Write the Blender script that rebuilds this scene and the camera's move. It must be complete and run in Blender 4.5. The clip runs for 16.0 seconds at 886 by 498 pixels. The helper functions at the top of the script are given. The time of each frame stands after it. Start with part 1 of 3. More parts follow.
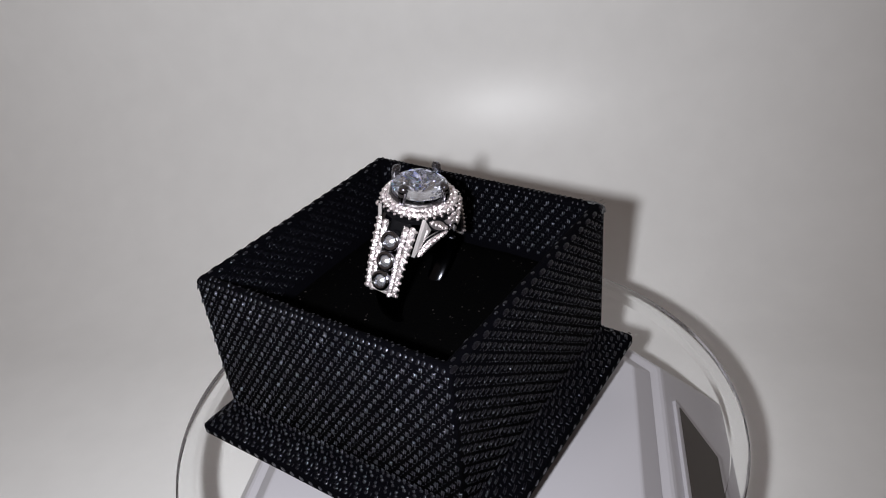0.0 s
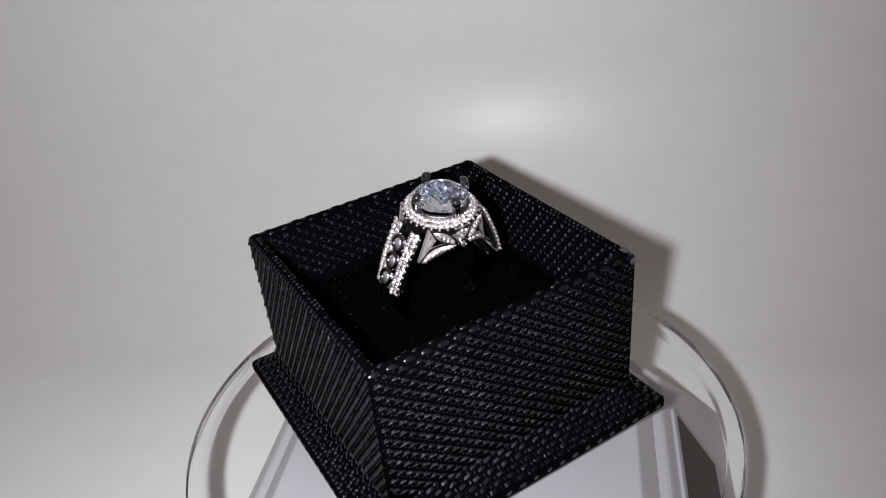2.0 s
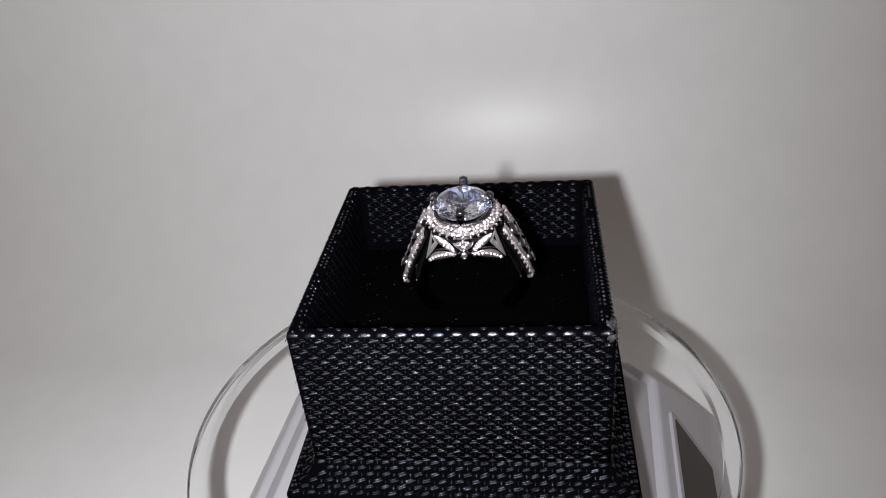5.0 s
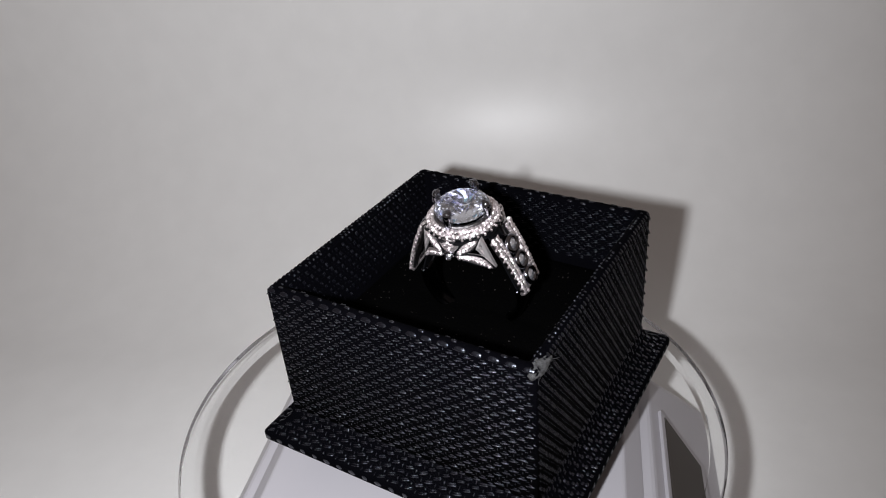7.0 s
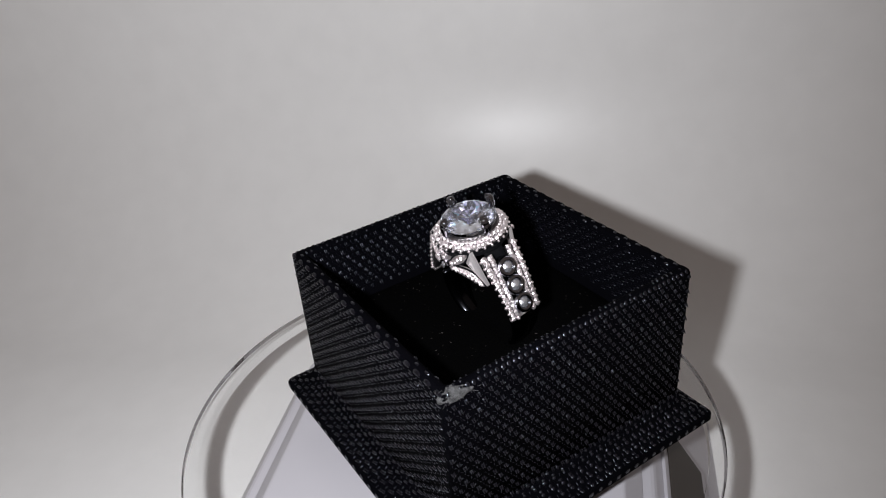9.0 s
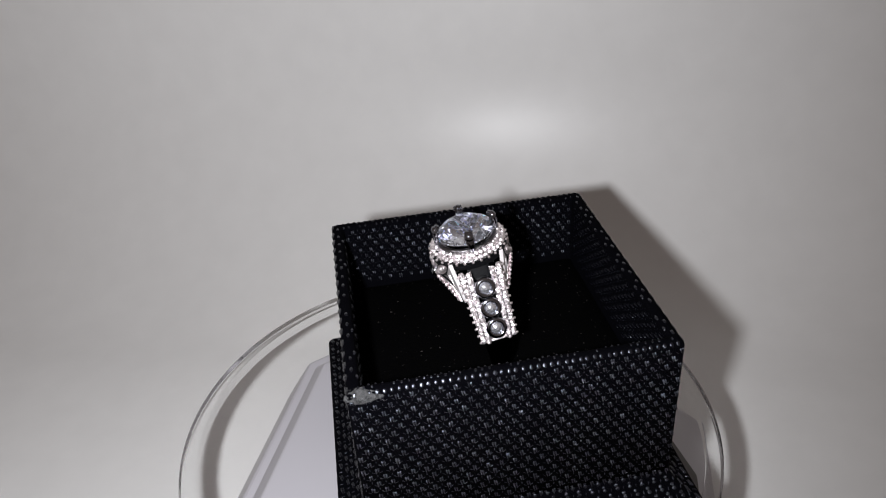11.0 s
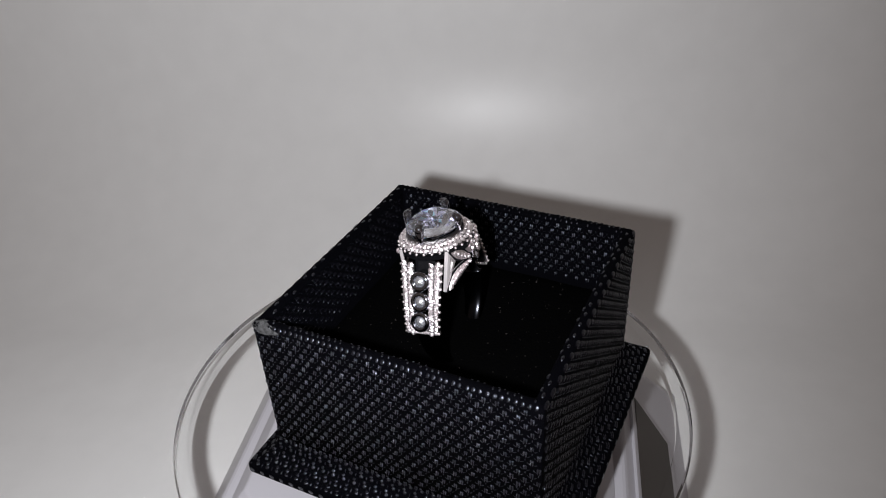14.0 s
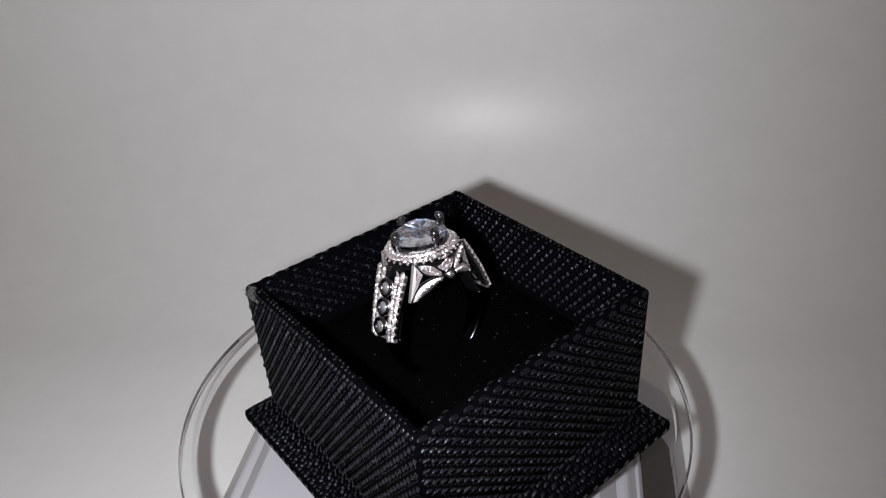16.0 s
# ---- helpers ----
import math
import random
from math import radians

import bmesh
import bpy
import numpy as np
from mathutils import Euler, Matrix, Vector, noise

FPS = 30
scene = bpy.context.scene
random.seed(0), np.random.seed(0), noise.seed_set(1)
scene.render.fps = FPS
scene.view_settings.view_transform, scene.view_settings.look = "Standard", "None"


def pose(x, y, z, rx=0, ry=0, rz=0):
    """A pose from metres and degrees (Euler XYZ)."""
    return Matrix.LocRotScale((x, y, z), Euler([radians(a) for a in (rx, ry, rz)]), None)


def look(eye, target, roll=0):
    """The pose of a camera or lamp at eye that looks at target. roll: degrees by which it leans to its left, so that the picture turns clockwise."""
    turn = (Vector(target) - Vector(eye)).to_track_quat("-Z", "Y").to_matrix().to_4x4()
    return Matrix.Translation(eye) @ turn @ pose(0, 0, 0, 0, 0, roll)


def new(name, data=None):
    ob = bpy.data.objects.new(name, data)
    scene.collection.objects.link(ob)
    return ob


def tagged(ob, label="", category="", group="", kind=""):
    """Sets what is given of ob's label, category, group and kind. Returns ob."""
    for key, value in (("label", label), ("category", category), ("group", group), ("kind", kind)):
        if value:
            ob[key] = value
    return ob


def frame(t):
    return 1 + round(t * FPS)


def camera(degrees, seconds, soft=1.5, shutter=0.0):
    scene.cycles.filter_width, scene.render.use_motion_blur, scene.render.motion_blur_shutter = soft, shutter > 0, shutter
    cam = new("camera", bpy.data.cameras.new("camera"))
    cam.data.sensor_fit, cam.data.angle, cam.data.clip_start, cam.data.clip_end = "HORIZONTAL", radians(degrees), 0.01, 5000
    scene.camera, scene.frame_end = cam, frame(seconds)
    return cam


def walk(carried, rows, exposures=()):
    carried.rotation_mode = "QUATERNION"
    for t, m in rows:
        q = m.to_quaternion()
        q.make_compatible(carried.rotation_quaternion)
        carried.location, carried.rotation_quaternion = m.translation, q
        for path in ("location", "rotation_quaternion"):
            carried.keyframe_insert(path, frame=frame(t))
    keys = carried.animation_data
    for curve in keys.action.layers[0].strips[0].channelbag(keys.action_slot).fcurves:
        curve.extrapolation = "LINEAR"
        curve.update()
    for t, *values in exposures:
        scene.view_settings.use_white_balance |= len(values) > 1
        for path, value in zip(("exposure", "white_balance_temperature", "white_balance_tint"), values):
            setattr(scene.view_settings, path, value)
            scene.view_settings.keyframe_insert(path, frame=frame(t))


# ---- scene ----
cam = camera(60.45, 16.0, soft=1.1)
# seconds, eye, target, roll: a phone held almost still by hand
PATH = [
    (0.0, (0.00035, -0.10419, 0.09914), (0.00070, 0.00626, 0.03056), -6.17),
    (0.5, (-0.00005, -0.10534, 0.09960), (-0.00003, 0.00533, 0.03141), -6.19),
    (1.0, (-0.00030, -0.10591, 0.09998), (-0.00047, 0.00488, 0.03198), -6.15),
    (1.5, (-0.00049, -0.10653, 0.10146), (-0.00033, 0.00455, 0.03393), -6.04),
    (2.0, (-0.00053, -0.10690, 0.10174), (0.00013, 0.00418, 0.03421), -5.89),
    (2.5, (-0.00083, -0.10711, 0.10211), (-0.00007, 0.00380, 0.03430), -5.71),
    (3.0, (-0.00117, -0.10690, 0.10201), (-0.00046, 0.00418, 0.03448), -5.73),
    (3.5, (-0.00038, -0.10688, 0.10113), (-0.00011, 0.00403, 0.03331), -6.03),
    (4.0, (-0.00039, -0.10720, 0.10181), (0.00052, 0.00399, 0.03446), -5.79),
    (6.5, (0.00132, -0.10840, 0.10332), (0.00077, 0.00247, 0.03544), -5.37),
    (7.0, (0.00200, -0.10912, 0.10300), (0.00182, 0.00201, 0.03554), -5.24),
    (7.5, (0.00187, -0.10919, 0.10337), (0.00154, 0.00205, 0.03610), -5.22),
    (8.0, (0.00129, -0.10969, 0.10399), (0.00102, 0.00143, 0.03652), -5.17),
    (8.5, (0.00173, -0.11008, 0.10331), (0.00138, 0.00131, 0.03628), -5.14),
    (9.0, (0.00221, -0.11025, 0.10347), (0.00138, 0.00136, 0.03682), -4.82),
    (11.5, (0.00138, -0.10883, 0.10586), (0.00196, 0.00194, 0.03782), -3.96),
    (12.0, (0.00123, -0.10866, 0.10694), (0.00273, 0.00183, 0.03844), -3.74),
    (12.5, (0.00006, -0.10906, 0.10782), (0.00238, 0.00066, 0.03814), -3.40),
    (13.0, (0.00001, -0.11078, 0.10752), (0.00304, -0.00173, 0.03681), -3.39),
    (13.5, (0.00001, -0.11262, 0.10851), (0.00351, -0.00411, 0.03702), -3.42),
    (14.0, (0.00014, -0.11310, 0.10915), (0.00395, -0.00463, 0.03760), -3.41),
    (14.5, (0.00174, -0.11309, 0.10917), (0.00542, -0.00384, 0.03880), -3.41),
    (15.0, (0.00129, -0.11303, 0.11042), (0.00508, -0.00435, 0.03919), -3.52),
    (15.5, (0.00068, -0.11324, 0.11070), (0.00444, -0.00460, 0.03940), -3.79),
    (16.0, (0.00047, -0.11422, 0.11028), (0.00397, -0.00523, 0.03951), -4.09),
]
walk(cam, [(t, look(e, g, r)) for t, e, g, r in PATH],
     exposures=[(0.0, -0.15), (4.0, -0.15), (9.0, -0.17), (12.5, -0.32), (14.5, -0.40), (16.0, -0.38)])

# the turntable's turn: degrees at the start, degrees a second; the box's place off the axis
TURN_START, TURN_RATE = -53.141, 12.355
BOX_X, BOX_Y = 0.00189, 0.00799

# ---- light ----
world = bpy.data.worlds.new("room_light")
scene.world = world
world.use_nodes = True
world.node_tree.nodes["Background"].inputs[0].default_value = (1.0, 0.79, 0.70, 1)
world.node_tree.nodes["Background"].inputs[1].default_value = 0.125
flash = new("phone_flash", bpy.data.lights.new("phone_flash", "SPOT"))
flash.data.energy, flash.data.shadow_soft_size, flash.data.color = 1.52, 0.0032, (0.935, 0.945, 0.980)
flash.data.spot_size, flash.data.spot_blend = radians(140), 1.0
flash.matrix_world = look((-0.0162, -0.1090, 0.1015), (-0.062, 0.13, 0.008))
scene.view_settings.exposure = 0.0


# ---- material helpers ----
def material(name, base, rough=0.5, metal=0.0, spec=0.5):
    m = bpy.data.materials.new(name)
    m.use_nodes = True
    b = m.node_tree.nodes["Principled BSDF"]
    b.inputs["Base Color"].default_value = (*base, 1)
    b.inputs["Roughness"].default_value = rough
    b.inputs["Metallic"].default_value = metal
    b.inputs["Specular IOR Level"].default_value = spec
    return m


def node(m, kind, **values):
    n = m.node_tree.nodes.new(kind)
    for key, v in values.items():
        n.inputs[key.replace("_", " ")].default_value = v
    return n


def wire(m, a, out, b, inp):
    m.node_tree.links.new(a.outputs[out], b.inputs[inp])


def bsdf(m):
    return m.node_tree.nodes["Principled BSDF"]


def grain(m, scale, strength, distance=0.0002, detail=4.0, rough_span=None, tone=None):
    """Fine relief, and on wish a drift of roughness and of tone, from noise in the object's own space."""
    co = node(m, "ShaderNodeTexCoord")
    n = node(m, "ShaderNodeTexNoise", Scale=scale, Detail=detail)
    wire(m, co, "Object", n, "Vector")
    b = node(m, "ShaderNodeBump", Strength=strength, Distance=distance)
    wire(m, n, "Fac", b, "Height")
    wire(m, b, "Normal", bsdf(m), "Normal")
    if rough_span or tone:
        big = node(m, "ShaderNodeTexNoise", Scale=scale * 0.13, Detail=3.0)
        wire(m, co, "Object", big, "Vector")
    if rough_span:
        r = node(m, "ShaderNodeMapRange", To_Min=rough_span[0], To_Max=rough_span[1])
        wire(m, big, "Fac", r, "Value")
        wire(m, r, "Result", bsdf(m), "Roughness")
    if tone:
        c = node(m, "ShaderNodeValToRGB")
        c.color_ramp.elements[0].position, c.color_ramp.elements[1].position = 0.3, 0.7
        c.color_ramp.elements[0].color, c.color_ramp.elements[1].color = (*tone[0], 1), (*tone[1], 1)
        wire(m, big, "Fac", c, "Fac")
        wire(m, c, "Color", bsdf(m), "Base Color")
    return m


PAPER = grain(material("white_plastic_sweep", (0.78, 0.775, 0.765), 0.31, 0, 0.27), 900, 0.04, 0.0002, 3.0, (0.32, 0.37), ((0.765, 0.76, 0.75), (0.79, 0.785, 0.775)))
WALL = grain(material("grey_table_top", (0.20, 0.19, 0.18), 0.7), 60, 0.2)
FABRIC = grain(material("black_woven_fabric", (0.0010, 0.0010, 0.0018), 0.9, 0, 0.02), 2600, 0.35, 0.0003, 4.0, (0.8, 0.95))
STITCH = grain(material("black_coated_thread", (0.0022, 0.0022, 0.0040), 0.25, 0, 0.86), 5200, 0.6, 0.0002, 4.0, (0.17, 0.27))
# the outer thread again, darker and duller: weaker light inside is put into it
INNER_THREAD = grain(material("dimmed_inner_thread", (0.0014, 0.0014, 0.0028), 0.3, 0, 0.42), 4200, 0.5, 0.0002, 4.0, (0.20, 0.30))
RIM_THREAD = grain(material("shiny_rim_thread", (0.0018, 0.0018, 0.0034), 0.18, 0, 0.9), 2800, 0.4, 0.0002, 3.0, (0.20, 0.32))
for cloth in (STITCH, INNER_THREAD, RIM_THREAD):
    bsdf(cloth).inputs["Specular Tint"].default_value = (0.80, 0.86, 1.0, 1)
SCUFF = grain(material("scuffed_fibre", (0.06, 0.06, 0.06), 0.8), 16000, 0.9, 0.0006, 6.0, (0.6, 0.9), ((0.035, 0.035, 0.037), (0.16, 0.16, 0.165)))
VELVET = grain(material("black_velvet", (0.0007, 0.0007, 0.0008), 0.95, 0, 0.02), 1800, 0.6, 0.0006)
LINT = material("lint", (0.05, 0.042, 0.040), 0.8)
BASE = grain(material("white_turntable_plastic", (0.47, 0.457, 0.49), 0.32), 400, 0.03, 0.0002)
SOLAR = grain(material("brown_solar_cell", (0.046, 0.037, 0.031), 0.42, 0, 0.3), 300, 0.03, 0.0002)
# polished silver, base darkened to stand in for reflections of a dark room
SILVER = grain(material("dark_reflection_silver", (0.30, 0.305, 0.34), 0.12, 1.0), 900, 0.03, 0.0001)
# silver band; the black box it would mirror is put into the base colour
BAND = grain(material("dark_reflection_band", (0.030, 0.031, 0.036), 0.17, 1.0), 900, 0.05, 0.0001)
BRIGHT = grain(material("cut_silver", (0.95, 0.87, 0.885), 0.42, 1.0), 3600, 0.8, 0.0002)
# the same silver darkened: shade between the stones is put into its colour
SHADED_SILVER = grain(material("shaded_silver_setting", (0.17, 0.16, 0.165), 0.30, 1.0), 3600, 0.8, 0.0002)
POLISHED = grain(material("polished_silver", (0.94, 0.90, 0.905), 0.55, 1.0), 700, 0.08, 0.0001)
# flat black that stands in for shade in the ring's gaps
GAP_BLACK = grain(material("shaded_gap_black", (0.004, 0.004, 0.005), 0.4, 0.0, 0.2), 900, 0.05, 0.0001)
# random dark, white and blue facets: the stone's sparkle painted as colour
CUP = material("painted_sparkle", (0.62, 0.62, 0.74), 0.30, 0.9)
shade = node(CUP, "ShaderNodeNewGeometry")
tint = node(CUP, "ShaderNodeValToRGB")
tint.color_ramp.interpolation = "CONSTANT"
for k, (place, colour) in enumerate(((0.0, (0.04, 0.04, 0.06)), (0.48, (0.42, 0.42, 0.56)), (0.66, (0.84, 0.84, 0.92)), (0.79, (0.30, 0.36, 0.72)), (0.88, (0.66, 0.60, 0.74)), (0.95, (0.55, 0.90, 1.0)))):
    stop = tint.color_ramp.elements[k] if k < 2 else tint.color_ramp.elements.new(place)
    stop.position, stop.color = place, (*colour, 1)
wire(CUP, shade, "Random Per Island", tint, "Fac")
wire(CUP, tint, "Color", bsdf(CUP), "Base Color")
ACRYLIC = bpy.data.materials.new("clear_acrylic")
ACRYLIC.use_nodes = True
ACRYLIC.node_tree.nodes.remove(bsdf(ACRYLIC))
through_it = node(ACRYLIC, "ShaderNodeBsdfTransparent", Color=(0.95, 0.95, 0.945, 1))
gloss = node(ACRYLIC, "ShaderNodeBsdfGlossy", Roughness=0.03)
blend = node(ACRYLIC, "ShaderNodeMixShader", Fac=0.04)
wire(ACRYLIC, through_it, "BSDF", blend, 1)
wire(ACRYLIC, gloss, "BSDF", blend, 2)
wire(ACRYLIC, blend, "Shader", ACRYLIC.node_tree.nodes["Material Output"], "Surface")
ACRYLIC_EDGE = material("softened_acrylic_edge", (0.985, 0.99, 0.99), 0.06)
bsdf(ACRYLIC_EDGE).inputs["Transmission Weight"].default_value = 1.0
bsdf(ACRYLIC_EDGE).inputs["IOR"].default_value = 1.16
GEM = material("clear_zirconia", (0.93, 0.94, 1.0), 0.0)
bsdf(GEM).inputs["Transmission Weight"].default_value = 0.985
bsdf(GEM).inputs["IOR"].default_value = 1.6

BEZEL_GEM = grain(material("bezel_zirconia", (0.92, 0.93, 1.0), 0.20, 0.9), 3600, 0.15, 0.0002)
PAVE = grain(material("pave_zirconia", (1.0, 0.925, 0.945), 0.38, 0.95), 5200, 0.1, 0.0001)


# ---- mesh helpers ----
def mesh_of(name, bm, mat, smooth=False):
    me = bpy.data.meshes.new(name)
    bm.normal_update()
    bm.to_mesh(me)
    bm.free()
    me.materials.append(mat)
    if smooth:
        for f in me.polygons:
            f.use_smooth = True
    return me


def part(name, bm, mat, parent=None, label="", smooth=False):
    ob = new(name, mesh_of(name, bm, mat, smooth))
    if parent:
        ob.parent = parent
    if label:
        ob["label"] = label
    return ob


def empty(name):
    ob = new(name)
    ob.empty_display_size = 0.01
    return ob


def box_bm(x0, x1, y0, y1, z0, z1, bevel=0.0, seg=2):
    bm = bmesh.new()
    bmesh.ops.create_cube(bm, size=1, matrix=Matrix.Translation(((x0 + x1) / 2, (y0 + y1) / 2, (z0 + z1) / 2)) @ Matrix.Diagonal((x1 - x0, y1 - y0, z1 - z0, 1)))
    if bevel:
        bmesh.ops.bevel(bm, geom=bm.edges[:], offset=bevel, segments=seg, profile=0.5, affect="EDGES")
    return bm


def lathe_bm(profile, steps, centre=(0, 0, 0)):
    """Turn a closed profile of (radius, height) about the z axis."""
    bm = bmesh.new()
    rings = []
    for i in range(steps):
        a = 2 * math.pi * i / steps
        rings.append([bm.verts.new((centre[0] + r * math.cos(a), centre[1] + r * math.sin(a), centre[2] + z)) for r, z in profile])
    n = len(profile)
    for i in range(steps):
        p, q = rings[i], rings[(i + 1) % steps]
        for k in range(n):
            bm.faces.new((p[k], q[k], q[(k + 1) % n], p[(k + 1) % n]))
    bmesh.ops.recalc_face_normals(bm, faces=bm.faces[:])
    return bm


def prism_bm(outline, z0, z1, top=None, bevel=0.0):
    """An upright prism on an outline of (x, y); top: another outline of as many points for its upper face."""
    bm = bmesh.new()
    low = [bm.verts.new((x, y, z0)) for x, y in outline]
    high = [bm.verts.new((x, y, z1)) for x, y in (top or outline)]
    n = len(low)
    bm.faces.new(low[::-1])
    bm.faces.new(high)
    for i in range(n):
        bm.faces.new((low[i], low[(i + 1) % n], high[(i + 1) % n], high[i]))
    if bevel:
        bmesh.ops.bevel(bm, geom=bm.edges[:], offset=bevel, segments=2, profile=0.5, affect="EDGES")
    return bm


# ---- the setting: a white sweep inside a plain room ----
FLOOR_Z, SWEEP_Y, SWEEP_R = -0.034, 0.057, 0.070


def sweep():
    profile = [(-0.9, FLOOR_Z)] + [(y, FLOOR_Z) for y in np.linspace(-0.3, SWEEP_Y, 6)]
    for i in range(1, 41):
        a = radians(86) * i / 40
        profile.append((SWEEP_Y + SWEEP_R * math.sin(a), FLOOR_Z + SWEEP_R * (1 - math.cos(a))))
    y, z = profile[-1]
    profile += [(y + 0.07 * k * 0.1, z + k * 0.1) for k in (0.5, 1, 2, 4)]
    bm = bmesh.new()
    xs = np.linspace(-0.6, 0.6, 13)
    top = [[bm.verts.new((x, y, z)) for x in xs] for y, z in profile]
    for a, b in zip(top, top[1:]):
        for i in range(len(xs) - 1):
            bm.faces.new((a[i], a[i + 1], b[i + 1], b[i]))
    bmesh.ops.recalc_face_normals(bm, faces=bm.faces[:])
    bmesh.ops.solidify(bm, geom=bm.faces[:], thickness=0.0015)
    bmesh.ops.rotate(bm, verts=bm.verts[:], cent=(0, 0, 0), matrix=Matrix.Rotation(radians(-8.4), 3, "Z"))
    ob = part("backdrop", bm, PAPER, smooth=True)
    tagged(ob, "glossy white plastic sheet curving up behind the turntable", "backdrop", kind="structure")


sweep()
tagged(part("table", box_bm(-0.9, 0.9, -1.0, 0.6, FLOOR_Z - 0.032, FLOOR_Z - 0.002, 0.003), WALL), "plain grey table top under the white sheet", "table", kind="structure")

# ---- the turntable: a still white base with a solar cell, and a clear disc that turns on it ----
DISC_R, DISC_T = 0.0509, 0.0022
turntable = tagged(empty("turntable"), "white plastic solar turntable with a clear round acrylic disc", "turntable")
BASE_YAW = radians(-12.5)
BASE_TURN = Matrix.Rotation(BASE_YAW, 3, "Z")


def chamfered(hx, hy, c, lx=None):
    lx = lx or hx
    pts = [(hx, -hy + c), (hx, hy - c), (hx - c, hy), (-lx + c, hy), (-lx, hy - c), (-lx, -hy + c), (-lx + c, -hy), (hx - c, -hy)]
    return [tuple(BASE_TURN @ Vector((x, y, 0)))[:2] for x, y in pts]


TOP_Z, LEDGE_Z = -0.0075, -0.0118
part("base_body", prism_bm(chamfered(0.0562, 0.0455, 0.007, 0.0525), FLOOR_Z, LEDGE_Z, chamfered(0.0392, 0.0324, 0.006), 0.0007), BASE, turntable, "white plastic body with sloped sides")
part("top_plate", prism_bm(chamfered(0.0371, 0.0308, 0.006), LEDGE_Z + 0.0001, TOP_Z, chamfered(0.0333, 0.0276, 0.006), 0.0004), BASE, turntable, "white glossy raised top plate")
part("hub", prism_bm([(0.009 * math.cos(a * math.pi / 24), 0.009 * math.sin(a * math.pi / 24)) for a in range(48)], TOP_Z + 0.0001, -DISC_T - 0.0001), BASE, turntable)


def on_slope(name, x0, x1, half, inset, low, high, mat, label):
    """A flat piece with cut ends on the sloped side, between the distances x0 and x1 from the middle."""
    slope = (LEDGE_Z - FLOOR_Z) / (0.0562 - 0.0392)
    n = Vector((slope, 0, 1)).normalized()
    bm = bmesh.new()
    edge = [(x1, -half), (x1, half), ((x0 + x1) / 2, half + inset / 2), (x0, half + inset), (x0, -half - inset), ((x0 + x1) / 2, -half - inset / 2)]
    edge = [Vector((x, y, LEDGE_Z - (x - 0.0392) * slope)) for x, y in edge]
    a = [bm.verts.new(BASE_TURN @ (v + n * low)) for v in edge]
    c = [bm.verts.new(BASE_TURN @ (v + n * high)) for v in edge]
    bm.faces.new(a[::-1])
    bm.faces.new(c)
    for i in range(6):
        bm.faces.new((a[i], a[(i + 1) % 6], c[(i + 1) % 6], c[i]))
    bmesh.ops.recalc_face_normals(bm, faces=bm.faces[:])
    part(name, bm, mat, turntable, label)


on_slope("panel_frame", 0.0411, 0.0506, 0.0152, 0.0036, 0.00005, 0.0008, BASE, "white raised frame round the solar cell")
on_slope("solar_cell", 0.0418, 0.0497, 0.0142, 0.0034, 0.00082, 0.0010, SOLAR, "dark brown solar cell on the sloped side")
RIM_W = 0.0030
disc = empty("disc")
disc.parent = turntable
def without_wall(bm, radius):
    """Takes out the upright faces at a radius, so that the clear pieces run into each other."""
    gone = [f for f in bm.faces if all(abs(math.hypot(v.co.x, v.co.y) - radius) < 0.00001 for v in f.verts)]
    bmesh.ops.delete(bm, geom=gone, context="FACES_ONLY")
    return bm


PLATE_R = DISC_R - RIM_W
part("plate", without_wall(prism_bm([(PLATE_R * math.cos(a * math.pi / 90), PLATE_R * math.sin(a * math.pi / 90)) for a in range(180)], -DISC_T, 0.0), PLATE_R), ACRYLIC, disc, "clear polished acrylic disc")
part("rim", without_wall(lathe_bm([(PLATE_R, 0), (DISC_R - 0.0004, 0), (DISC_R - 0.0001, -0.0001), (DISC_R, -0.0004), (DISC_R, -DISC_T + 0.0004), (DISC_R - 0.0001, -DISC_T + 0.0001), (DISC_R - 0.0004, -DISC_T), (PLATE_R, -DISC_T)], 180), PLATE_R), ACRYLIC_EDGE, disc, "rounded clear edge of the disc", smooth=False)

# ---- the ring box ----
HALF, BOX_H, WALL_T = 0.0250, 0.0333, 0.0021
FLANGE_HALF, FLANGE_T, PAD_Z = 0.0298, 0.0025, 0.0205
ring_box = tagged(empty("ring_box"), "open black woven fabric ring box with a black velvet insert", "ring box")


def square(h, r, seg=5):
    pts = []
    for q, (sx, sy) in enumerate(((1, 1), (-1, 1), (-1, -1), (1, -1))):
        for i in range(seg + 1):
            a = math.pi / 2 * (q + i / seg)
            pts.append((sx * (h - r) + r * math.cos(a), sy * (h - r) + r * math.sin(a)))
    return pts


def loft_bm(sections, close=True):
    bm = bmesh.new()
    loops = [[bm.verts.new((x, y, z)) for x, y in square(h, min(r, h * 0.9))] for h, r, z in sections]
    for a, b in zip(loops, loops[1:]):
        for i in range(len(a)):
            bm.faces.new((a[i], a[(i + 1) % len(a)], b[(i + 1) % len(a)], b[i]))
    if close:
        bm.faces.new(loops[0][::-1])
        bm.faces.new(loops[-1])
    bmesh.ops.recalc_face_normals(bm, faces=bm.faces[:])
    return bm


